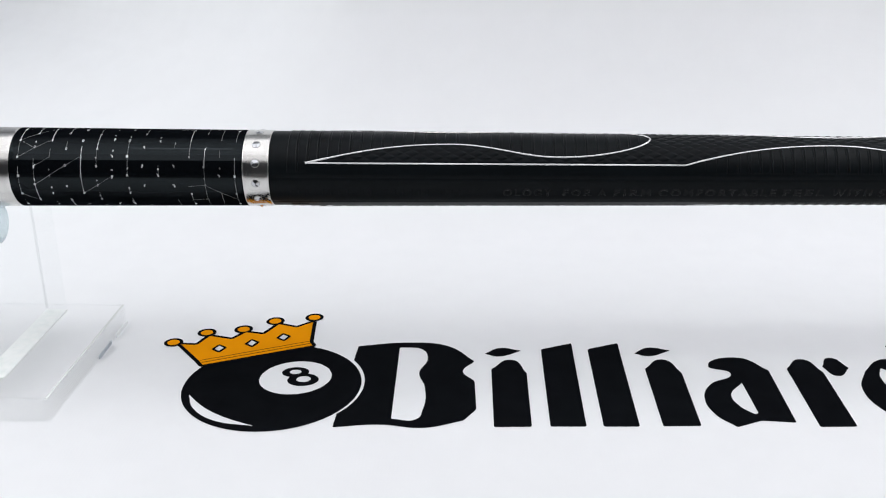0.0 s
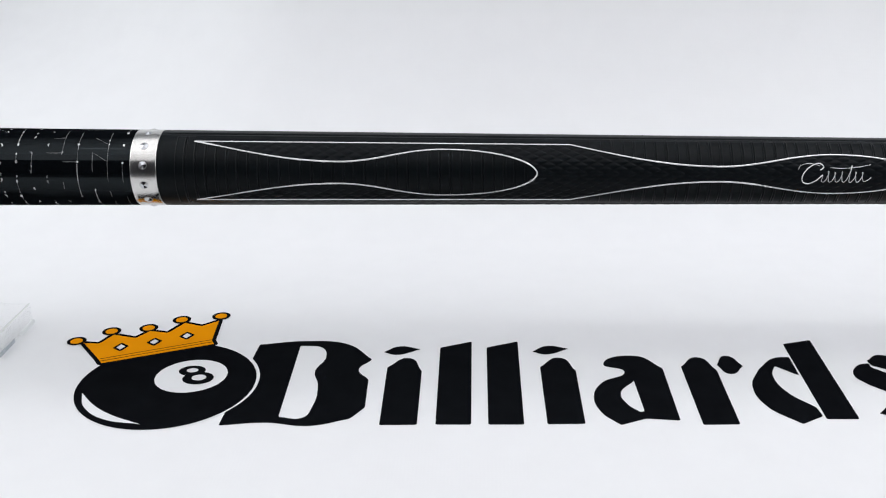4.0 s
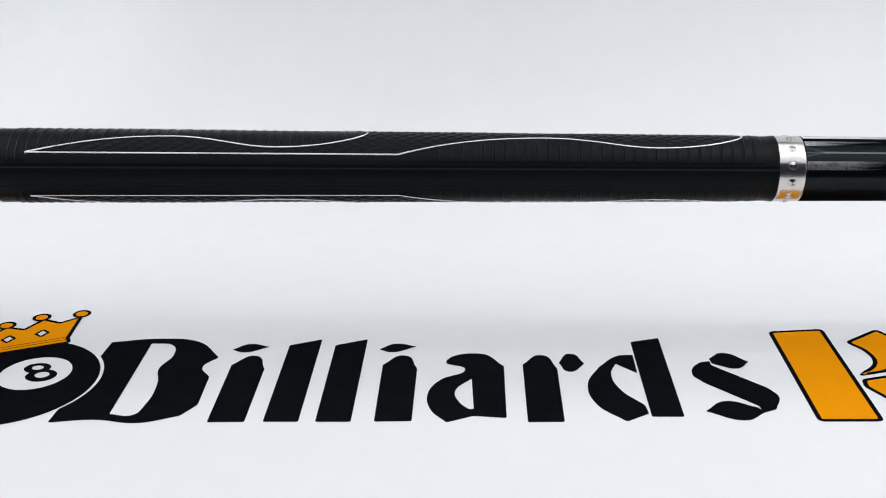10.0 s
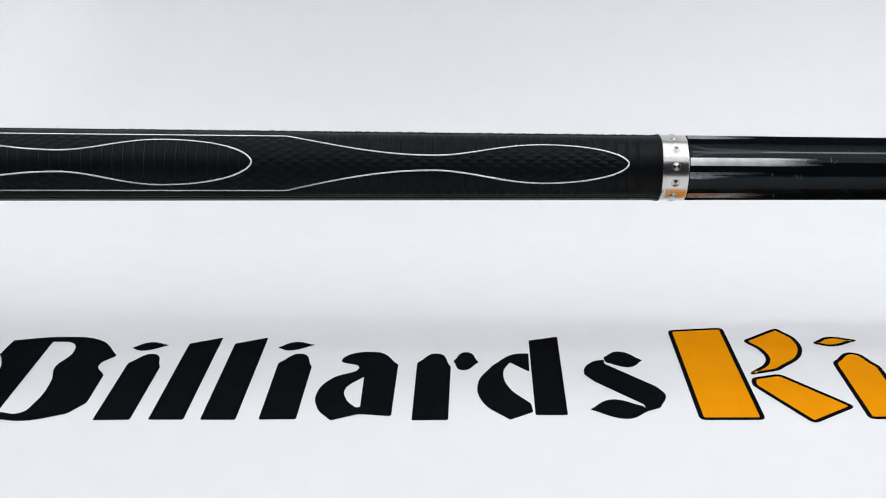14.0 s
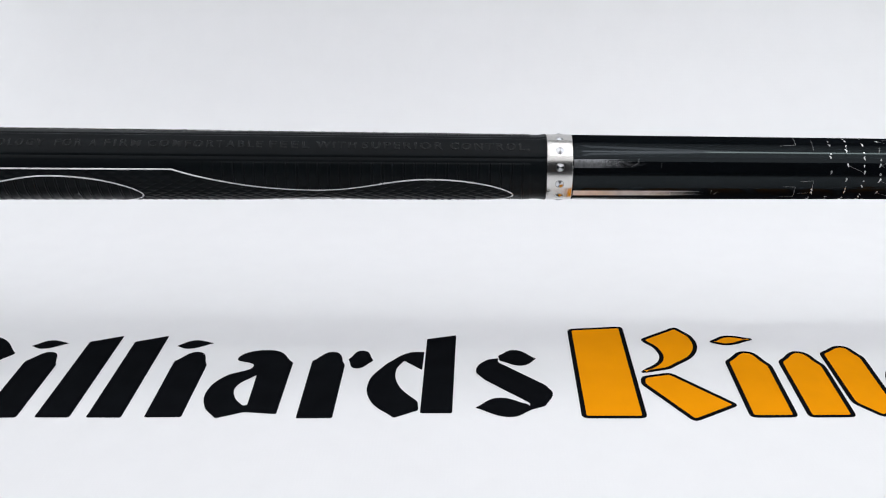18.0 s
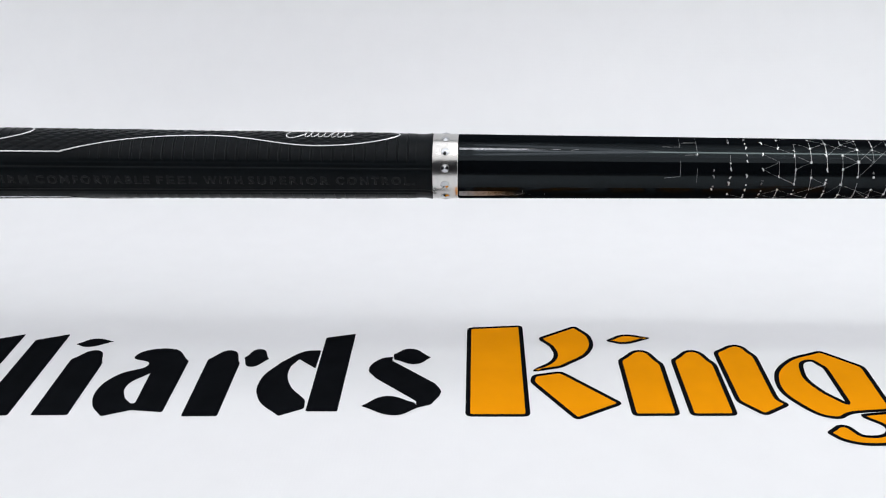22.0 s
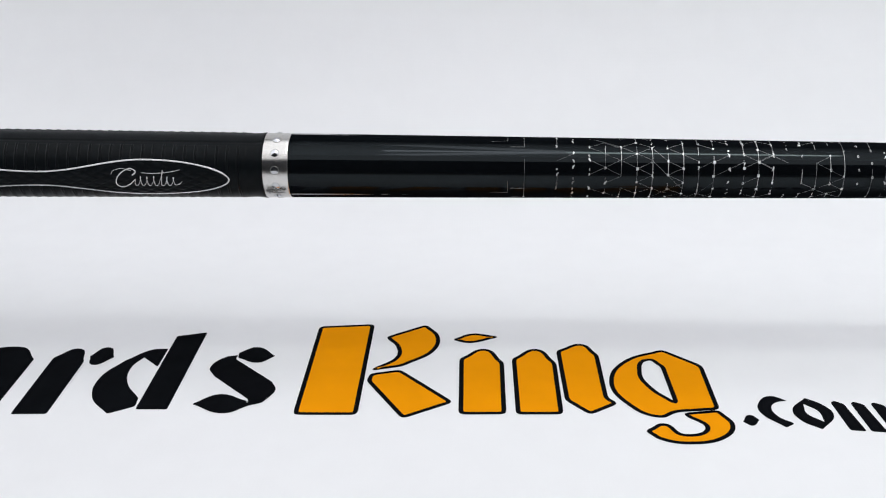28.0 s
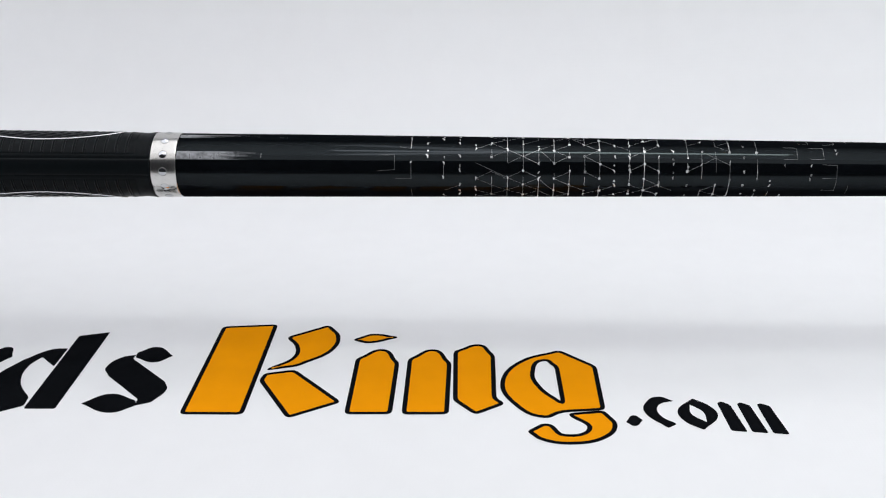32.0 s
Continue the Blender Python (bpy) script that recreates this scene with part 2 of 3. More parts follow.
def emblem():
    # disc with a gleam, a pale oval with two rings, and a crown over it
    bx, by, br = -96.1, 34.8, 38.9
    shape("printed_disc_edge", oval(bx + 0.4, by + 0.8, br + 0.9, br + 0.9, n=32), SHEET, 2, "white rim round the black disc")
    shape("printed_disc", oval(bx, by, br, br, n=32), INK, 3, "black printed disc")
    shape("printed_gleam", [(-130.8, 26.6), (-126.0, 14.6, 1), (-114.5, 4.4, 1), (-97.7, 0.2), (-111.8, 7.6, 1), (-121.8, 15.6, 1)], SHEET, 4, "white crescent gleam on the disc")
    shape("printed_spot", oval(-86.9, 41.7, 15.9, 15.1, 20), SHEET, 4, "white oval on the black disc")
    shape("printed_ring", oval(-87.6, 46.5, 6.0, 4.7), INK, 5, holes=[oval(-87.6, 46.8, 2.6, 2.0)])
    shape("printed_ring", oval(-83.3, 39.4, 6.9, 5.7), INK, 6, holes=[oval(-83.1, 40.0, 3.2, 2.7)])
    crown = [(-131.4, 53.0), (-83.0, 72.7), (-85.1, 76.8), (-86.6, 99.4), (-94.3, 92.9), (-103.6, 96.8), (-109.0, 85.5), (-118.2, 87.8), (-123.1, 80.1), (-134.8, 84.0), (-138.8, 74.2), (-147.3, 75.2), (-134.3, 57.5)]
    knobs = [(-150.3, 76.6), (-136.8, 87.1), (-119.7, 90.6), (-105.8, 99.8), (-87.1, 103.9)]
    shape("printed_crown_edge", crown, INK, 4, "black edge of the printed crown", grow=0.0013)
    shape("printed_crown", crown, ORANGE, 6, "orange printed crown", grow=-0.0006)
    for x, y in knobs:
        shape("printed_knob_edge", oval(x, y, 4.5, 4.4), INK, 5)
        shape("printed_knob", oval(x, y - 0.2, 2.9, 2.8), ORANGE, 7)
    a = math.atan2(19.7, 48.4)
    for k in (2.6, 5.0):
        n = (-math.sin(a) * k, math.cos(a) * k)
        p, q = (-131.4 + n[0], 53.0 + n[1]), (-83.3 + n[0], 72.7 + n[1])
        shape("printed_line", [p, q, (q[0], q[1] + 0.45), (p[0], p[1] + 0.45)], INK, 8)
    for x, y in ((-127.1, 70.0), (-112.7, 75.4), (-98.8, 81.7)):
        d = [(x - 2.6, y - 0.8), (x + 0.7, y - 3.3), (x + 2.6, y + 0.8), (x - 0.7, y + 3.3)]
        shape("printed_diamond_edge", d, INK, 8, grow=0.0008, soft_corner=0.2)
        shape("printed_diamond", d, SHEET, 9, grow=-0.0006, soft_corner=0.2)


def dark_marks():
    shape("printed_block", [(-65.5, -0.6), (-47.0, 1.6, 1), (-28.3, -1.0, 1), (-12.4, 4.7), (-7.1, 13.8), (-7.8, 38.0), (-13.0, 47.5, 1), (-7.8, 57.0), (-21.0, 72.9, 1), (-39.7, 76.1, 1), (-62.0, 72.6), (-62.4, 66.0)],
          INK, 1, "black printed block with a pale slot", holes=[[(-42.6, 71.2), (-32.7, 69.5, 1), (-29.2, 59.8, 1), (-32.4, 46.0, 1), (-29.4, 33.0, 1), (-29.4, 13.9, 1), (-32.4, 5.4, 1), (-42.1, 6.1)]])
    for x, w in ((0.0, 15.3), (68.1, 15.3)):
        shape("printed_bar", bar_with_cap(x, w, -0.4 if x == 0 else 0.2), INK, 1, "black printed bar")
        shape("printed_leaf", leaf(x - 3.4, 64.4, 17.3), INK, 1, "black printed leaf shape")
    for x in (22.8, 44.2):
        shape("printed_bar", slab(x, x + 14.5, -0.1, 68.8, 75.0), INK, 1, "black printed bar")
    shape("printed_arch", [(97.5, -0.5), (108.4, 4.6), (121.9, 3.0), (121.7, 48.0), (111.1, 60.0, 1), (96.0, 52.0, 1), (104.5, 45.0, 1), (94.0, 35.4, 1), (89.1, 24.2, 1), (91.0, 9.0, 1)],
          INK, 1, "black printed rounded block", holes=[[(107.5, 36.5), (100.7, 26.0, 1), (102.6, 15.5, 1), (106.6, 10.0), (108.5, 10.4)]])
    shape("printed_bar", bar_with_cap(130.4, 14.8, -0.3), INK, 1, "black printed bar")
    shape("printed_diamond", [(145.9, 51.0), (151.7, 59.7, 1), (157.6, 49.9), (150.3, 42.5, 1)], INK, 1, "black printed diamond")
    shape("printed_slab", [(180.6, 4.0), (193.7, 4.0), (193.8, 75.4), (180.4, 71.4)], INK, 1, "black printed upright slab")
    shape("printed_crescent", [(179.8, 58.6), (173.0, 57.6, 1), (163.5, 47.0), (157.3, 31.8, 1), (159.6, 13.5, 1), (170.1, 0.2), (179.8, 6.4), (179.2, 13.2), (170.6, 26.5, 1), (168.3, 41.4, 1), (171.1, 49.8), (179.6, 41.0)], INK, 1, "black printed crescent")
    shape("printed_band", [(203.2, 40.0, 1), (208.0, 50.5, 1), (213.2, 52.4), (212.8, 48.6), (233.0, 27.5), (235.5, 20.6, 1), (232.0, 10.0), (225.6, 6.8), (225.6, 12.4), (206.6, 32.6)], INK, 1, "black printed slanting band")
    shape("printed_leaf", [(213.0, 54.6), (220.1, 60.2, 1), (230.2, 51.6), (223.6, 45.2, 1), (213.6, 49.6)], INK, 1.5, "black printed leaf shape")
    shape("printed_leaf", [(202.8, 8.4), (212.6, 16.7, 1), (225.0, 11.4), (226.4, 7.0), (217.9, 1.1, 1)], INK, 1.5, "black printed leaf shape")


def bordered(name, outline, label, holes=()):
    shape(name + "_edge", outline, INK, 1, "black edge of an orange shape", holes=holes, grow=0.0006, soft_corner=2.4)
    shape(name, outline, ORANGE, 2, label, holes=holes, grow=-0.0014, soft_corner=2.4)


def orange_marks():
    bordered("printed_slab", [(246.6, 0.8), (271.7, 0.9), (271.3, 84.0), (246.4, 81.5)], "orange printed slab")
    bordered("printed_horn", [(274.6, 38.6), (284.6, 50.5, 1), (284.2, 61.5, 1), (278.8, 70.7), (296.4, 83.5), (302.4, 72.0, 1), (300.5, 56.5, 1), (287.8, 42.6)], "orange printed horn shape")
    bordered("printed_plank", [(273.8, 29.0), (274.8, 35.0), (287.0, 38.4), (310.2, 11.0), (290.7, -1.8)], "orange printed slanting plank")
    bordered("printed_stem", bar_with_cap(313.7, 18.2, 1.6), "orange printed stem")
    bordered("printed_petal", leaf(309.4, 68.3, 20.8), "orange printed leaf shape")
    bordered("printed_stem", bar_with_cap(336.9, 18.0, 1.8), "orange printed stem")
    bordered("printed_post", [(357.4, 13.1), (366.2, 1.9), (377.7, 10.4), (374.2, 15.0), (374.0, 53.6), (367.8, 63.6, 1), (356.6, 57.4)], "orange printed post")
    bordered("printed_shield", [(403.3, 58.3), (418.2, 43.3), (418.2, 6.2), (401.6, 4.2), (393.8, -0.2, 1), (381.6, 11.0, 1), (377.4, 30.1, 1), (386.8, 48.8, 1)],
             "orange printed shield shape", holes=[[(396.4, 48.6, 1), (401.0, 42.8), (401.7, 11.0), (394.0, 23.0, 1), (391.0, 37.5, 1)]])
    bordered("printed_hook", [(418.0, 5.0), (421.6, -6.0, 1), (416.4, -15.4, 1), (403.4, -19.9, 1), (391.8, -17.0, 1), (386.6, -10.9), (394.5, -5.7, 1), (401.0, -13.4, 1), (410.6, -8.9, 1), (403.6, 2.6)], "orange printed hook shape")


def small_marks():
    shape("printed_speck", [(425.6, -3.6), (429.6, 1.7, 1), (432.9, -2.0), (429.0, -6.5, 1)], INK, 1, "small black printed speck")
    shape("printed_curl", [(447.5, 13.4), (441.3, 17.0, 1), (435.4, 11.4, 1), (434.4, 3.6, 1), (441.8, -7.9), (445.8, -4.8), (440.6, 1.0, 1), (439.8, 8.0, 1), (442.6, 11.8, 1)], INK, 1, "small black printed curl")
    shape("printed_loop", [(447.7, 5.8, 1), (455.2, 15.7), (460.8, 10.2, 1), (463.1, 2.2, 1), (455.5, -9.2), (449.3, -3.0, 1)], INK, 1, "small black printed loop", holes=[[(453.2, 10.8), (457.6, 5.0, 1), (457.9, -3.6), (452.8, 3.0, 1)]])
    for k, x in enumerate((466.0, 473.9, 481.8)):
        base = -9.6 - 0.85 * k
        shape("printed_stroke", [(x, base), (x + 6.1, base - 0.8), (x + 3.6, 10.8 - 0.5 * k), (x + 0.2, 13.4 - 0.7 * k), (x - 1.4, 11.8 - 0.5 * k)], INK, 1 + 0.4 * k, "small black printed stroke")


emblem()
dark_marks()
orange_marks()
small_marks()


# ---- the pool cue ----
CUE = new("pool_cue")
tagged(CUE, "black pool cue with rubber grip, silver rings and etched constellation lines", "pool cue")
AX_Y, AX_Z, YAW, DIP = 0.05728, 0.09082, -0.652, 0.563
X_CAP, X_SLEEVE, X_RING1, X_GRIP, X_RING2, X_FORE, X_END = -0.262, -0.2001, -0.1030, -0.0919, 0.2326, 0.2434, 0.630


def radius(x):
    """The cue's taper, metres."""
    return 0.01600 - 0.00759 * (x + 0.09748) - 0.0117 * max(0.0, x - 0.38) ** 2


def on_cue(x, deg, lift=0.0):
    r = radius(x) + lift
    a = radians(deg)
    return (x, -r * math.cos(a), r * math.sin(a))


def lathe(name, prof, mat, parent, label="", n=96, smooth=True):
    """A turned part from (x, radius) pairs; its ends are closed."""
    verts, faces = [], []
    for x, r in prof:
        for i in range(n):
            a = 2 * math.pi * i / n
            verts.append((x, -r * math.cos(a), r * math.sin(a)))
    for j in range(len(prof) - 1):
        for i in range(n):
            k = (i + 1) % n
            faces.append((j * n + i, (j + 1) * n + i, (j + 1) * n + k, j * n + k))
    m = len(prof) - 1
    faces.append(tuple(range(n)))
    faces.append(tuple(m * n + i for i in reversed(range(n))))
    ob = from_arrays(name, verts, faces, mat, parent, label, smooth)
    flat = [len(f.vertices) <= 4 for f in ob.data.polygons]
    ob.data.polygons.foreach_set("use_smooth", [f and smooth for f in flat])
    return ob


def turned(x0, x1, lift, edge, steps=24):
    """Taper from x0 to x1 with eased edges."""
    out = [(x0, radius(x0) + lift - edge)]
    for i in range(1, 4):
        a = math.pi / 2 * i / 3
        out.append((x0 + edge * (1 - math.cos(a)), radius(x0) + lift - edge + edge * math.sin(a)))
    for i in range(1, steps):
        x = x0 + edge + (x1 - x0 - 2 * edge) * i / steps
        out.append((x, radius(x) + lift))
    for i in range(4):
        a = math.pi / 2 * i / 3
        out.append((x1 - edge * (1 - math.sin(a)), radius(x1) + lift - edge + edge * math.cos(a)))
    return out


lathe("butt_cap", turned(X_CAP, X_SLEEVE, 0.0001, 0.0008), STEEL, CUE, "polished steel butt cap")
lathe("bumper", [(X_CAP - 0.014, 0.008), (X_CAP - 0.012, 0.0125), (X_CAP - 0.004, 0.0142), (X_CAP, 0.0142)], RUBBER, CUE, "black rubber bumper")
SLEEVE = lathe("butt_sleeve", turned(X_SLEEVE, X_RING1, 0.0, 0.0002), LACQUER, CUE, "glossy black lacquered sleeve")
FORE = lathe("forearm", turned(X_FORE, X_END, 0.0, 0.0002, 60), LACQUER, CUE, "glossy black lacquered forearm")
lathe("joint_collar", turned(X_END, X_END + 0.02, 0.0002, 0.0004), STEEL, CUE, "steel joint collar")


def crystal_mesh():
    """A low twelve-sided cut stone: a thin girdle and facets that meet in a point."""
    bm = bmesh.new()
    n = 12

    def circle(r, z, turn=0.0):
        return [bm.verts.new((r * math.cos(2 * math.pi * (i + turn) / n), r * math.sin(2 * math.pi * (i + turn) / n), z)) for i in range(n)]

    low, rim = circle(0.00182, 0.0), circle(0.00178, 0.00006)
    tip = bm.verts.new((0, 0, 0.00066))
    for i in range(n):
        k = (i + 1) % n
        bm.faces.new((low[i], low[k], rim[k], rim[i]))
        bm.faces.new((rim[i], rim[k], tip))
    me = bpy.data.meshes.new("crystal")
    bm.to_mesh(me)
    bm.free()
    me.materials.append(CRYSTAL)
    return me


def seat_mesh():
    bm = bmesh.new()
    bmesh.ops.create_cone(bm, cap_ends=True, segments=20, radius1=0.00188, radius2=0.00180, depth=0.00024)
    me = bpy.data.meshes.new("setting")
    bm.to_mesh(me)
    bm.free()
    me.materials.append(SEAT)
    return me


def crystal_rings():
    gem, seat = crystal_mesh(), seat_mesh()
    for x0, x1, lift, first in ((X_RING1, X_GRIP, 0.0001, 23.8), (X_RING2, X_FORE, 0.0001, 1.5)):
        ring = lathe("trim_ring", turned(x0, x1, lift, 0.0005, 6), STEEL, CUE, "brushed steel ring set with small clear crystals")
        xm = (x0 + x1) / 2
        for i in range(12):
            deg = first + 30 * i
            a = radians(deg)
            out = Vector((0, -math.cos(a), math.sin(a)))
            turn = out.to_track_quat("Z", "X").to_matrix().to_4x4()
            for me, name2, off in ((seat, "setting", -0.00008), (gem, "crystal", -0.00008)):
                ob = new(name2, me)
                ob.parent = ring
                ob.matrix_basis = Matrix.Translation(on_cue(xm, deg, lift + off)) @ turn @ pose(0, 0, 0, 0, 0, 23 * i if me is gem else 0)


crystal_rings()

# ---- grip: moulded relief on a fine lathe ----
PANELS = (74.2, 245.2)
HALF = 49.5
TIP, WAIST1, LOBE1, END1 = -0.0767, -0.0163, 0.0270, 0.0649
KINK, WAIST2, LOBE2, END2 = 0.0786, 0.1393, 0.1845, 0.2190


def ease(u):
    return 0.5 - 0.5 * math.cos(math.pi * u)


def outline_half(x):
    """Half the opening of the waisted outlines, degrees, or None outside them."""
    if TIP <= x < WAIST1:
        return HALF - 32.7 * math.sin(math.pi / 2 * (x - TIP) / (WAIST1 - TIP))
    if WAIST1 <= x < LOBE1:
        return 16.8 + 21.2 * ease((x - WAIST1) / (LOBE1 - WAIST1))
    if LOBE1 <= x <= END1:
        return 38.0 * max(0.0, 1 - ((x - LOBE1) / (END1 - LOBE1)) ** 2) ** 0.55
    if KINK <= x < WAIST2:
        return HALF - 37.1 * math.sin(math.pi / 2 * (x - KINK) / (WAIST2 - KINK)) ** 0.92
    if WAIST2 <= x < LOBE2:
        return 12.4 + 21.6 * ease((x - WAIST2) / (LOBE2 - WAIST2))
    if LOBE2 <= x <= END2:
        return 34.0 * max(0.0, 1 - ((x - LOBE2) / (END2 - LOBE2)) ** 2) ** 0.56
    return None


def step(v, w):
    return np.clip(v / w + 0.5, 0, 1)


def grip():
    nx, na = 3200, 300
    xs = np.linspace(X_GRIP, X_RING2, nx)
    deg = np.arange(na) * 360.0 / na
    half = np.array([outline_half(x) or 0.0 for x in xs])[:, None]
    X = xs[:, None]
    rise = np.zeros((nx, na))
    off = np.full((nx, na), 999.0)
    for c in PANELS:
        d = (deg[None, :] - c + 180) % 360 - 180
        off = np.where(np.abs(d) < np.abs(off), d, off)
    side = np.abs(off)
    first = (X > TIP) & (X < KINK)
    second = (X >= KINK) & (X < END2)
    reach = HALF + 12.5
    wide = step(reach - side, 1.6)
    inside = step(half - side, 1.6)
    ribbed = np.where(first, inside, np.where(second, (1 - inside) * wide, wide))
    scaled = np.where(first, (1 - inside) * step(HALF - side, 1.6), np.where(second, inside, 0.0))
    pitch = 0.00439
    phase = np.mod((X - TIP + 0.0012) / pitch, 1.0)
    groove = np.exp(-(((phase - 0.5) / 0.05) ** 4))
    first_rib, last_rib = X_GRIP + 0.0075, X_RING2 - 0.0065
    limit = step(X - first_rib, 0.0006) * step(last_rib - X, 0.0006) * np.where(second, np.clip((X - KINK) / 0.03, 0.12, 1.0), 1.0)
    rise += ribbed * limit * (0.00017 - 0.00014 * groove + 0.00023 * np.exp(-(((phase - 0.5 + 0.10) / 0.058) ** 2)) + 0.00016 * np.exp(-(((phase - 0.5 - 0.11) / 0.050) ** 2)))
    u, w = X / 0.0066, off / 13.0
    a, b = np.mod(u + w, 1.0), np.mod(u - w, 1.0)
    scale_h = np.minimum(np.minimum(a, b) * 1.5, 1.0) * np.clip((1.0 - np.maximum(a, b)) * 7, 0, 1)
    rise += scaled * (0.00030 * scale_h + 0.00010)
    # raised flat strips between the panels
    for c, w2 in ((339.4, 21.0), (159.2, 13.5)):
        d = np.abs((deg[None, :] - c + 180) % 360 - 180)
        rise += 0.00022 * step(w2 - d, 1.8) - 0.00018 * np.exp(-(((d - w2 - 1.6) / 1.1) ** 2)) * step(X - X_GRIP - 0.003, 0.002)
        rise += 0.00010 * np.exp(-(((d - w2 - 7.0) / 0.9) ** 2))
    # rounded cuff at the front end
    cuff = 0.00040 * np.exp(-(((X_RING2 - X) / 0.0022) ** 2))
    R = 0.01600 - 0.00759 * (X + 0.09748) - 0.00020 + rise + cuff
    R[0, :] -= 0.0004
    R[-1, :] -= 0.0008
    A = np.radians(deg)[None, :]
    V = np.stack([np.broadcast_to(X, R.shape), -R * np.cos(A), R * np.sin(A)], -1).reshape(-1, 3)
    i = np.arange(nx - 1)[:, None] * na
    j = np.arange(na)[None, :]
    k = (j + 1) % na
    F = np.stack([i + j, i + na + j, i + na + k, i + k], -1).reshape(-1, 4)
    me = bpy.data.meshes.new("grip")
    me.vertices.add(len(V))
    me.vertices.foreach_set("co", V.ravel().astype(np.float32))
    me.loops.add(len(F) * 4)
    me.loops.foreach_set("vertex_index", F.ravel().astype(np.int32))
    me.polygons.add(len(F))
    me.polygons.foreach_set("loop_start", (np.arange(len(F)) * 4).astype(np.int32))
    me.polygons.foreach_set("use_smooth", np.ones(len(F), dtype=bool))
    me.update(calc_edges=True)
    me.materials.append(RUBBER)
    ob = new("grip", me)
    ob.parent = CUE
    return tagged(ob, "black moulded rubber grip with ribs and snakeskin scales")


GRIP = grip()


def strand(name, path, width, lift, mat, parent, label="", height=0.0002):
    """A thin bead that follows (x, degrees) points over the cue's skin."""
    n = len(path)
    verts, faces = [], []
    for i, (x, d) in enumerate(path):
        xa, da = path[max(0, i - 1)]
        xb, db = path[min(n - 1, i + 1)]
        r = radius(x)
        tx, ts = xb - xa, radians(db - da) * r
        m = math.hypot(tx, ts) or 1.0
        w = width[i] if isinstance(width, list) else width
        nx, ns = -ts / m * w / 2, tx / m * w / 2
        nd = math.degrees(ns / r)
        verts += [on_cue(x - nx, d - nd, lift - height), on_cue(x - 0.6 * nx, d - 0.6 * nd, lift + 0.7 * height), on_cue(x, d, lift + height), on_cue(x + 0.6 * nx, d + 0.6 * nd, lift + 0.7 * height), on_cue(x + nx, d + nd, lift - height)]
    for i in range(n - 1):
        for k in range(4):
            a = i * 5 + k
            faces.append((a, a + 1, a + 6, a + 5))
    return from_arrays(name, verts, faces, mat, parent, label)


def inlays():
    for c in PANELS:
        for s in (-1, 1):
            edge = [(TIP + (KINK - TIP) * i / 60, c + s * HALF) for i in range(61)]
            edge += [(KINK + (WAIST2 - KINK) * i / 40, c + s * outline_half(KINK + (WAIST2 - KINK) * i / 40)) for i in range(1, 40)]
            edge += [(WAIST2 + (LOBE2 - WAIST2) * i / 30, c + s * outline_half(WAIST2 + (LOBE2 - WAIST2) * i / 30)) for i in range(30)]
            edge += [(LOBE2 + (END2 - LOBE2) * math.sin(math.pi / 2 * i / 40), c + s * outline_half(LOBE2 + (END2 - LOBE2) * math.sin(math.pi / 2 * i / 40))) for i in range(41)]
            strand("inlay_line", edge, 0.00060, 0.00030, SILVER, GRIP, "thin silver inlay line", height=0.00008)
            inner = [(TIP + (WAIST1 - TIP) * i / 50, c + s * outline_half(TIP + (WAIST1 - TIP) * i / 50)) for i in range(50)]
            inner += [(WAIST1 + (LOBE1 - WAIST1) * i / 30, c + s * outline_half(WAIST1 + (LOBE1 - WAIST1) * i / 30)) for i in range(30)]
            inner += [(LOBE1 + (END1 - LOBE1) * math.sin(math.pi / 2 * i / 40), c + s * outline_half(LOBE1 + (END1 - LOBE1) * math.sin(math.pi / 2 * i / 40))) for i in range(41)]
            strand("inlay_line", inner, [0.00078 if i < 8 else 0.00062 for i in range(len(inner))], 0.00032, SILVER, GRIP, "thin silver inlay line", height=0.00008)


inlays()


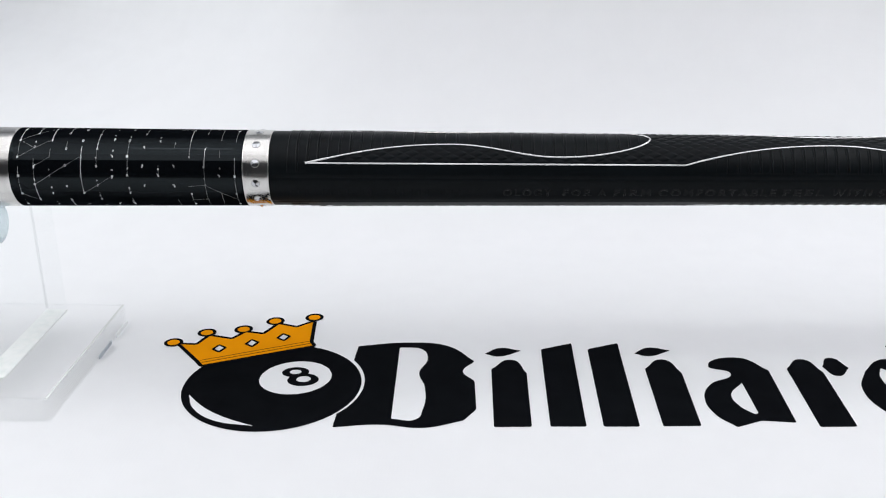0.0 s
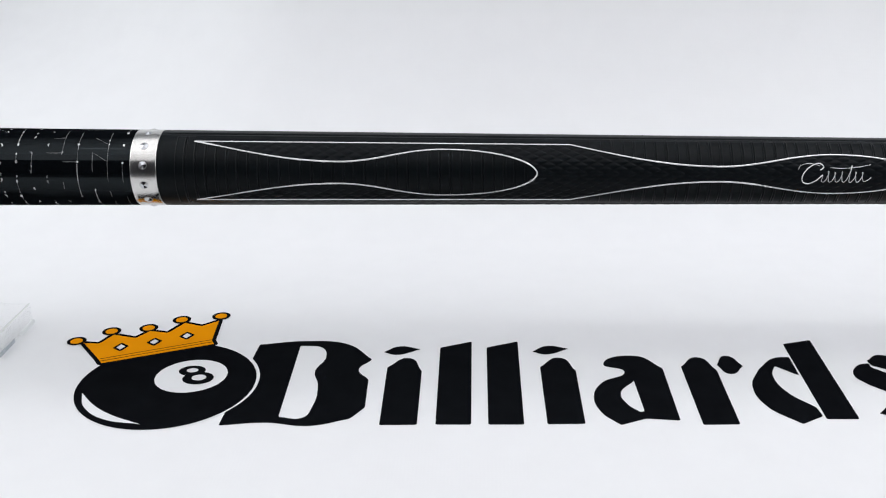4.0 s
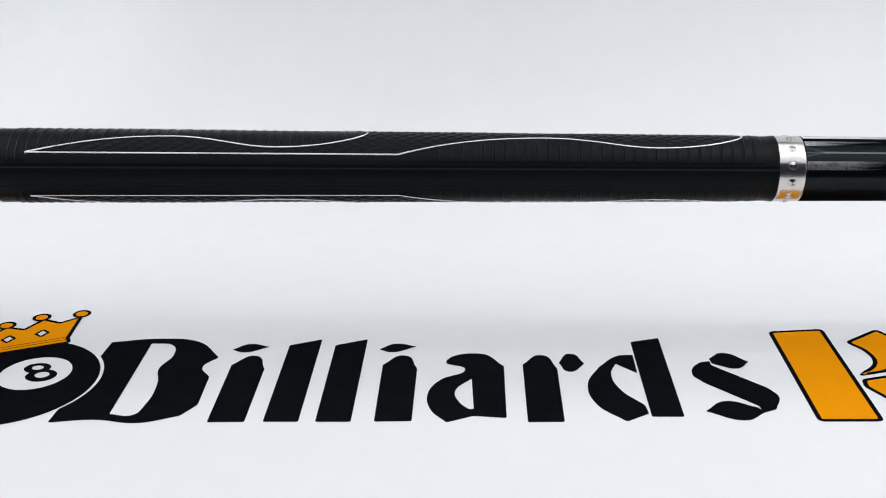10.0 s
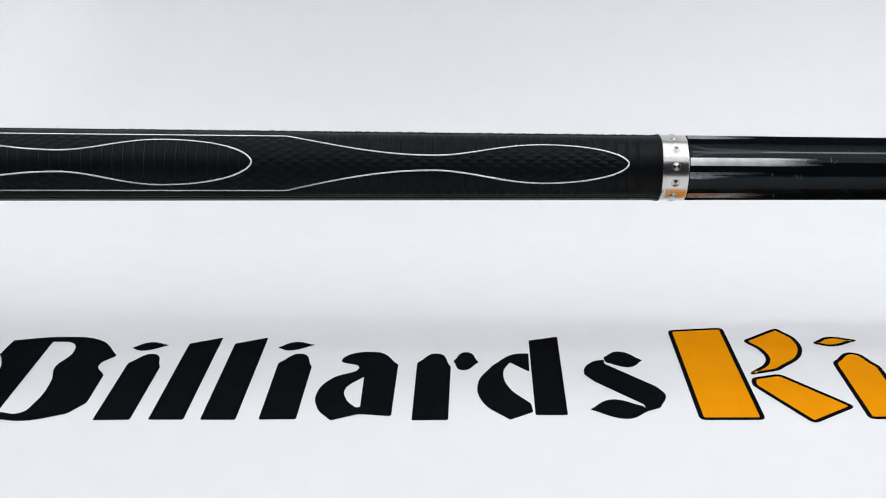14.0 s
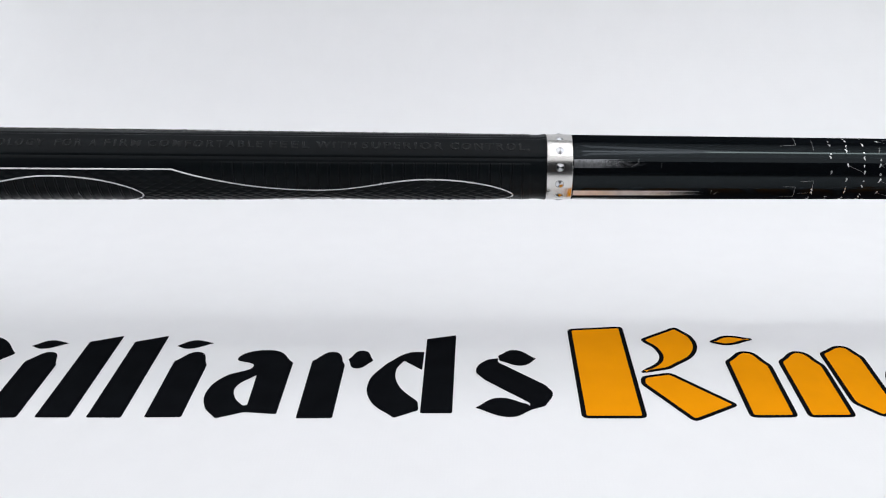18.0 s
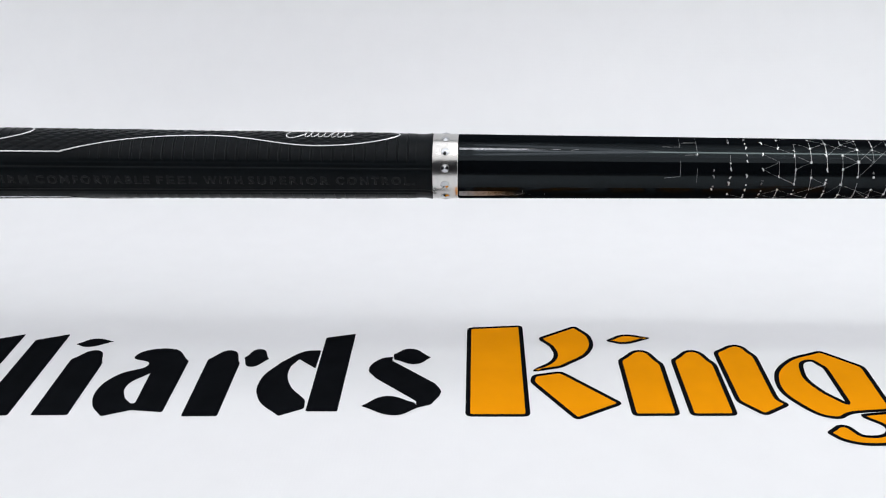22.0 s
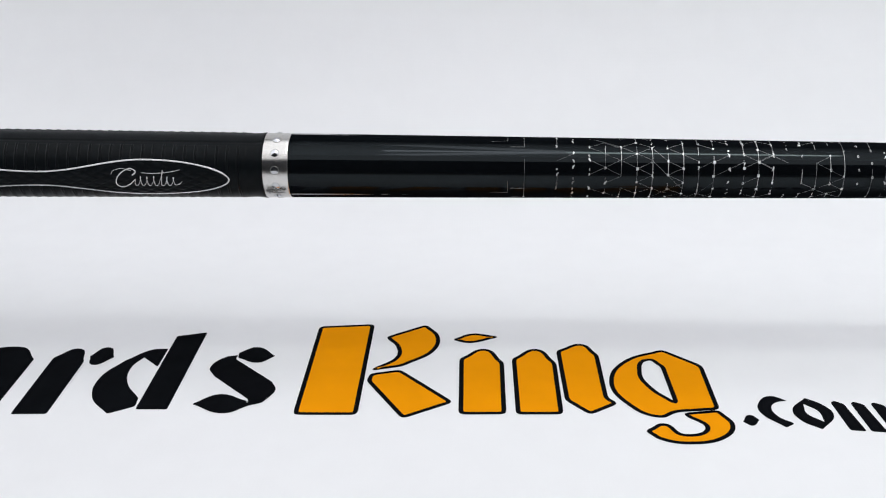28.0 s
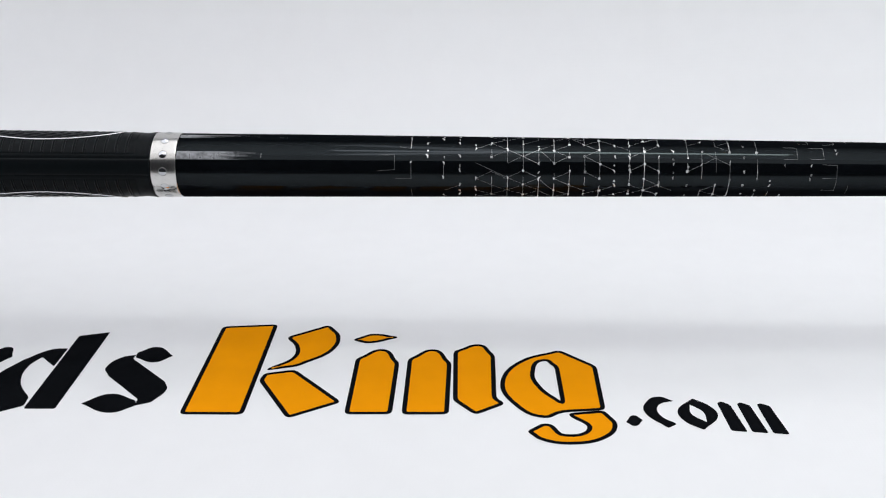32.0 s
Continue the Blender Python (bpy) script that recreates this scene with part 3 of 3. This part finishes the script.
def flourish():
    """A silver script-like flourish of plain loops in the eye of one panel."""
    c = PANELS[0] - 0.5

    def stroke(pts, w=0.00028):
        path = []
        for i in range(len(pts) - 1):
            p0, p1, p2, p3 = pts[max(0, i - 1)], pts[i], pts[i + 1], pts[min(len(pts) - 1, i + 2)]
            for k in range(8):
                t = k / 8
                q = [0.5 * (2 * p1[e] + (p2[e] - p0[e]) * t + (2 * p0[e] - 5 * p1[e] + 4 * p2[e] - p3[e]) * t * t + (3 * p1[e] - p0[e] - 3 * p2[e] + p3[e]) * t ** 3) for e in (0, 1)]
                path.append((q[0] / 1000, c + math.degrees(q[1] / 1000 / radius(q[0] / 1000))))
        strand("silver_flourish", path, w, 0.00022, SILVER, GRIP, "thin silver flourish", height=0.00012)

    # a leaning open oval with a swash, a run of leaning strokes, a long overline
    stroke([(179.0, 1.9), (180.4, 3.3), (178.4, 4.7), (174.8, 3.2), (172.4, 0.4), (172.0, -2.4), (174.2, -3.7), (177.4, -2.4), (180.2, 0.2)], 0.00046)
    stroke([(170.2, 2.2), (171.4, 3.9), (175.0, 4.6), (179.0, 3.6)], 0.00026)
    run = [(180.2, 0.2)]
    for k, tall in enumerate((1.2, 0.9, 1.1, 3.3, 1.0, 0.8)):
        x = 179.6 + 2.75 * k
        run += [(x + 0.1, -2.2), (x + 0.9, -2.9), (x + 2.0, -1.6), (x + 2.4 + 0.45 * tall, tall - 0.2), (x + 2.1 + 0.45 * tall, tall)]
    run += [(196.4, -2.4), (198.2, -2.0), (199.6, -0.6)]
    stroke(run, 0.00027)
    stroke([(183.0, 2.9), (188.0, 2.7), (194.0, 3.2), (199.4, 4.3)], 0.00028)


flourish()


def wrapped_word(word, x0, x1, centre, tall, lift, mat, parent):
    """A raised word bent round the cue from x0 to x1: the built-in letters, spaced out."""
    cu = bpy.data.curves.new("letters", "FONT")
    cu.body, cu.size, cu.extrude, cu.space_character = word, 1.0, 0.0, 1.42
    cu.bevel_depth, cu.bevel_resolution, cu.offset = 0.03, 1, 0.005
    cu.resolution_u = 3
    tmp = new("draft", cu)
    me = bpy.data.meshes.new_from_object(tmp.evaluated_get(bpy.context.evaluated_depsgraph_get()))
    bpy.data.objects.remove(tmp)
    bpy.data.curves.remove(cu)
    xs = [v.co.x for v in me.vertices]
    low, high = min(xs), max(xs)
    bm = bmesh.new()
    bm.from_mesh(me)
    bpy.data.meshes.remove(me)
    sx, sy = (x1 - x0) / (high - low), tall / 0.70
    for v in bm.verts:
        x = x0 + (v.co.x - low) * sx
        d = centre + math.degrees((v.co.y - 0.35) * sy / radius(x))
        v.co = on_cue(x, d, lift + 0.00012 + v.co.z * sy * 2.0)
    bmesh.ops.recalc_face_normals(bm, faces=bm.faces[:])
    part("embossed_word", bm, mat, parent, "raised smooth black lettering")


for word, x0, x1 in (("OLOGY", 4.6, 24.7), ("FOR", 29.3, 40.9), ("A", 43.7, 46.9), ("FIRM", 50.1, 65.2), ("COMFORTABLE", 68.3, 115.9),
                     ("FEEL", 118.8, 135.4), ("WITH", 138.3, 154.7), ("SUPERIOR", 157.0, 190.4), ("CONTROL.", 193.3, 225.7)):
    wrapped_word(word, x0 / 1000, x1 / 1000, 338.6, 0.0034, -0.00019, EMBOSS, GRIP)


def embossed_bars():
    """Raised lettering too faint to read, as plain upright bars."""
    x = -0.083
    rng = random.Random(4)
    while x < -0.002:
        for k in range(rng.choice((2, 3, 4, 6))):
            turn = math.degrees(0.0015 / radius(x))
            path = [(x, 338.6 - turn + 2 * turn * i / 5) for i in range(6)]
            strand("embossed_bar", path, 0.0013, 0.00003, RUBBER, GRIP, height=0.00008)
            x += 0.0034
        x += 0.0030


embossed_bars()


# ---- silver constellation print on the lacquer ----
def add_line(verts, faces, x0, d0, x1, d1, w):
    r = radius((x0 + x1) / 2)
    length = math.hypot(x1 - x0, radians(d1 - d0) * r)
    n = max(1, int(abs(d1 - d0) / 4) + 1)
    if length < 1e-6:
        return
    nx, ns = -radians(d1 - d0) * r / length * w / 2, (x1 - x0) / length * w / 2
    nd = math.degrees(ns / r)
    base = len(verts)
    for i in range(n + 1):
        t = i / n
        x, d = x0 + (x1 - x0) * t, d0 + (d1 - d0) * t
        verts += [on_cue(x - nx, d - nd, 0.00005), on_cue(x + nx, d + nd, 0.00005)]
    for i in range(n):
        a = base + 2 * i
        faces.append((a, a + 1, a + 3, a + 2))


def add_blot(verts, faces, x, d, s, style, rng):
    """One printed mark: a filled square, a hollow ring, or a short bent dash."""
    r = radius(x)
    base = len(verts)
    if style == "square":
        t = rng.uniform(-0.25, 0.25)
        pts = [(1.15 * s * math.cos(t + math.pi / 4 + math.pi / 2 * i), 1.3 * s * math.sin(t + math.pi / 4 + math.pi / 2 * i)) for i in range(4)]
        verts += [on_cue(x + u, d + math.degrees(w / r), 0.00008) for u, w in pts]
        faces.append((base, base + 1, base + 2, base + 3))
    elif style == "ring":
        n, t = 9, rng.uniform(0, 6)
        for k in (1.0, 0.52):
            for i in range(n):
                a = t + 2 * math.pi * i / n
                verts.append(on_cue(x + 0.9 * k * s * math.cos(a), d + math.degrees(1.25 * k * s * math.sin(a) / r), 0.00008))
        for i in range(n - rng.choice((0, 0, 2))):
            k = (i + 1) % n
            faces.append((base + i, base + k, base + n + k, base + n + i))
    else:
        lean, hook = rng.choice((-1, 1)) * rng.uniform(0.2, 0.7), rng.choice((-1, 1))
        spine = [(-lean * s + 0.7 * hook * s, 1.5 * s), (-0.3 * lean * s, 0.7 * s), (0.35 * lean * s, -0.3 * s), (lean * s + 0.25 * hook * s, -1.4 * s)]
        wide = (0.35, 0.62, 0.5, 0.25)
        for (u, w), k in zip(spine, wide):
            verts += [on_cue(x + u - k * s, d + math.degrees(w / r), 0.00008), on_cue(x + u + k * s, d + math.degrees((w + 0.2 * s) / r), 0.00008)]
        for i in range(3):
            a = base + 2 * i
            faces.append((a, a + 1, a + 3, a + 2))


RING_OF = 13
SLOT = 180.0 / RING_OF


def constellation(parent, first, pitch, shrink, spec, seed):
    """Silver marks on rings round the cue, thirteen places to a ring, every other ring shifted by half a place.
    spec: for each ring its shift (A or B), its mark (s square, r ring, c dash, m mixed), then in tenths how many
    marks, ring lines, slanting lines to the next ring, and how bright."""
    rng = random.Random(seed)
    bold_v, bold_f, thin_v, thin_f = [], [], [], []
    codes = spec.split()
    place = [first + pitch * i - shrink * i * i for i in range(len(codes))]
    for k, code in enumerate(codes):
        x, start = place[k], 4.0 + (SLOT if code[0] == "B" else 0.0)
        marks, rings, slants, bright = [int(c) / 9 for c in code[2:6]]
        for j in range(RING_OF):
            d = start + 2 * SLOT * j + rng.uniform(-1.5, 1.5)
            style = {"s": "square", "r": "ring", "c": "dash", "m": rng.choice(("square", "ring", "dash"))}[code[1]]
            if rng.random() < marks:
                size = rng.uniform(0.00040, 0.00052) if style == "ring" else rng.uniform(0.00040, 0.00062)
                vs, fs = (bold_v, bold_f) if rng.random() < 0.35 + 0.65 * bright else (thin_v, thin_f)
                add_blot(vs, fs, x + rng.uniform(-0.0002, 0.0002), d, size * (0.8 + 0.3 * bright), style, rng)
                if code[1] in "cm" and rng.random() < 0.6:
                    add_blot(vs, fs, x + rng.uniform(-0.0002, 0.0002), d + rng.uniform(7, 12), size * 0.7, rng.choice(("dash", "ring", "square")), rng)
            if rng.random() < rings:
                reach = 2 * SLOT if rng.random() < 0.72 else SLOT * rng.uniform(0.7, 1.3)
                if rng.random() < bright * 0.45:
                    add_line(bold_v, bold_f, x, d, x, d + reach, rng.uniform(0.00013, 0.00020))
                else:
                    add_line(thin_v, thin_f, x, d, x, d + reach, rng.uniform(0.00010, 0.00015))
            if k + 1 < len(codes):
                ahead = codes[k + 1]
                near = SLOT if ahead[0] != code[0] else 2 * SLOT
                for side in (-1, 1):
                    if rng.random() < 0.7 * slants * (1.0 if ahead[0] != code[0] else 0.45):
                        far = k + 2 if k + 2 < len(codes) and rng.random() < 0.35 else k + 1
                        add_line(thin_v, thin_f, x, d, place[far], d + side * near * (far - k), rng.uniform(0.00008, 0.00012))
            # square-cornered traces between the sparse rings
            if len(code) > 6 and rng.random() < int(code[6]) / 9:
                back = x - pitch * rng.uniform(0.7, 1.1)
                for e in (0.0, 2 * SLOT)[: rng.choice((1, 2))]:
                    add_line(thin_v, thin_f, back, d + e + rng.uniform(-3, 3), x, d + e, 0.00011)
                add_line(thin_v, thin_f, x, d, x, d + 2 * SLOT, 0.00010)
    tagged(from_arrays("dot_print", bold_v, bold_f, ETCH, parent, "small silver marks", smooth=False), kind="stuff")
    tagged(from_arrays("line_print", thin_v, thin_f, THREAD, parent, "fine silver lines", smooth=False), kind="stuff")


constellation(SLEEVE, -0.1963, 0.00666, 0.0000145, "As9949 Bm8538 Ac7506 Br8527 Ar9517 Bm8606 Ac8006 Am8507 Bc5304 Ac4203 Bc43022 As55132 Bm54122 Ac45111 As7525", 5)
constellation(FORE, 0.3333, 0.00675, 0.0000275, "Bc20021 Ac32042 Bc4005 Ac6417 Bc8006 Ac7046 Bm7756 Am6757 Bs8958 Ac8669 As8867 Bs8967 Bm5656 As9929 Bc7005 Bm8649 As9949 Bm8708 "
              "Ac7006 Bm7726 Am6646 Br6647 As7816 Br7004 Ar6616 Bc3403 Ac20021 Bc21021 Ac21021 Bc11022 Ac11021 Bc11021", 11)


def foil_stripes():
    """Foil stripes of many hair-thin runs that start at the ring and wear out along the forearm, with a few cracks."""
    rng = random.Random(9)
    for c, wide, length, keep, mat in ((249.8, 14.0, 0.055, 0.72, FOIL), (225.5, 12.0, 0.042, 0.30, WORN_FOIL), (181.0, 15.0, 0.036, 0.45, WORN_FOIL),
                                       (308.5, 15.0, 0.033, 0.40, WORN_FOIL), (38.0, 4.0, 0.045, 0.40, WORN_FOIL)):
        verts, faces = [], []
        runs = max(4, int(wide * 1.8))
        for r in range(runs):
            mid = c + wide * ((r + 0.5) / runs - 0.5)
            reach = length * rng.uniform(keep, 1.0)
            if keep == 0.30:
                reach *= 0.25 + 0.75 * (r + 0.5) / runs
            x, n = X_FORE + 0.0003, 12
            half = wide / runs * 0.53
            base = len(verts)
            for i in range(n + 1):
                t = i / n
                w = half * (1 - t ** 5)
                verts += [on_cue(x + reach * t, mid - w, 0.00004), on_cue(x + reach * t, mid + w, 0.00004)]
            for i in range(n):
                a = base + 2 * i
                faces.append((a, a + 1, a + 3, a + 2))
        from_arrays("foil_stripe", verts, faces, mat, FORE, "silver foil stripe, worn towards its end", smooth=True)
        verts, faces = [], []
        for i in range(4):
            x, d = X_FORE + length * rng.uniform(0.45, 1.1), c + wide * rng.uniform(-0.45, 0.1)
            slant = rng.choice((0.0, 0.0002, 0.0018, 0.0030))
            add_line(verts, faces, x, d, x + slant, d + wide * rng.uniform(0.25, 0.6), rng.uniform(0.00009, 0.00014))
        from_arrays("foil_crack", verts, faces, THREAD, FORE, smooth=False)


foil_stripes()


# ---- clear acrylic stand under the butt ----
def stand():
    """A thick plate with an upright block on it, cradling the butt."""
    base = new("cue_stand")
    tagged(base, "clear acrylic cue stand with a thick base plate", "stand")
    base.matrix_world = pose(-0.1809, 0.050, 0.0, 0, 0, -2.4)

    def piece(name, mat, label, x0, x1, y0, y1, z0, z1, bevel=0.0, parent=base):
        bm = bmesh.new()
        box(bm, x0, x1, y0, y1, z0, z1, bevel)
        return part(name, bm, mat, parent, label)

    plate = piece("base_plate", ACRYLIC, "thick clear acrylic base plate", -0.082, 0.0, -0.0465, 0.0460, 0.0003, 0.0108, 0.0003)
    piece("plate_edge", ACRYLIC_EDGE, "pale cut edge", 0.0002, 0.0005, -0.0465, 0.0460, 0.0004, 0.0107, parent=plate)
    piece("plate_edge", ACRYLIC_EDGE, "pale cut edge", -0.082, 0.0, -0.0470, -0.0467, 0.0004, 0.0107, parent=plate)
    # thin milky strip in place of the highlight along this edge
    piece("plate_rim", ACRYLIC_RIM, "white strip for the highlight on the top rim", -0.0005, 0.0004, -0.0466, 0.0460, 0.0109, 0.0112, parent=plate)
    piece("plate_rim", ACRYLIC_EDGE, "pale back rim", -0.082, -0.0006, 0.0450, 0.0462, 0.0109, 0.0112, parent=plate)
    piece("plate_rim", ACRYLIC_EDGE, "pale front rim", -0.082, -0.0006, -0.0468, -0.0460, 0.0109, 0.0112, parent=plate)
    for y0, y1 in ((0.0085, 0.0245), (0.0305, 0.0465)):
        piece("edge_mark", SLATE if y0 < 0.02 else GLUE, "grey mark on the plate's edge", 0.0006, 0.0009, y0, y1, 0.0006, 0.0026, 0.0001, plate)
    # upright with a round cradle cut in its top
    bm = bmesh.new()
    y0, y1, top, cy, cz, rr = -0.0300, 0.0390, 0.090, AX_Y - 0.0476, 0.0933, 0.0172
    loop = [(y0, 0.0109), (y1, 0.0109), (y1, top)]
    a0 = math.asin((top - cz) / rr)
    for i in range(17):
        a = a0 - (math.pi + 2 * a0) * i / 16
        loop.append((cy + rr * math.cos(a), cz + rr * math.sin(a)))
    loop.append((y0, top))
    front = [bm.verts.new((-0.0355, y, z)) for y, z in loop]
    back = [bm.verts.new((-0.0250, y, z)) for y, z in loop]
    bm.faces.new(front)
    bm.faces.new(list(reversed(back)))
    for i in range(len(loop)):
        k = (i + 1) % len(loop)
        bm.faces.new((front[k], front[i], back[i], back[k]))
    bmesh.ops.recalc_face_normals(bm, faces=bm.faces[:])
    upright = part("upright", bm, ACRYLIC_THIN, base, "clear acrylic upright with a round cradle")
    # thin strip tinted grey for the shade line along the upright
    piece("upright_edge", ACRYLIC_DARK, "faint grey strip for the shade on the cut edge", -0.0358, -0.0346, 0.0391, 0.0395, 0.0120, 0.0900, parent=upright)
    piece("glue_joint", GLUE, "milky glue under the upright", -0.0355, -0.0250, -0.0300, 0.0390, 0.01085, 0.0114, 0.0002)
    bm = bmesh.new()
    bmesh.ops.create_cone(bm, cap_ends=True, segments=40, radius1=0.0090, radius2=0.0090, depth=0.016, matrix=Matrix.Translation((-0.0433, 0.0083, 0.0670)) @ pose(0, 0, 0, 0, 90, 0))
    part("roller", bm, ACRYLIC_BLUE, base, "bluish clear roller under the cue", smooth=False)
    for ob in base.children_recursive:
        ob.visible_shadow = ob.name.startswith("edge_mark")
    return base


stand()


def motions():
    # a steady turn, with the slight nod of a cue that is not quite straight: (seconds, lift in mm, nod in degrees)
    spin = 15.83
    nods = {2: (-0.2, 0.03), 4: (-0.3, 0.04), 28: (-0.15, -0.05), 30: (-0.48, -0.16), 32: (-0.77, -0.26)}
    rows = []
    for t in range(0, 34, 2):
        lift, nod = nods.get(t, (0.0, 0.0))
        rows.append((t, pose(0, AX_Y, AX_Z + lift / 1000, spin * t, DIP + nod, YAW)))
    walk(CUE, rows)


motions()
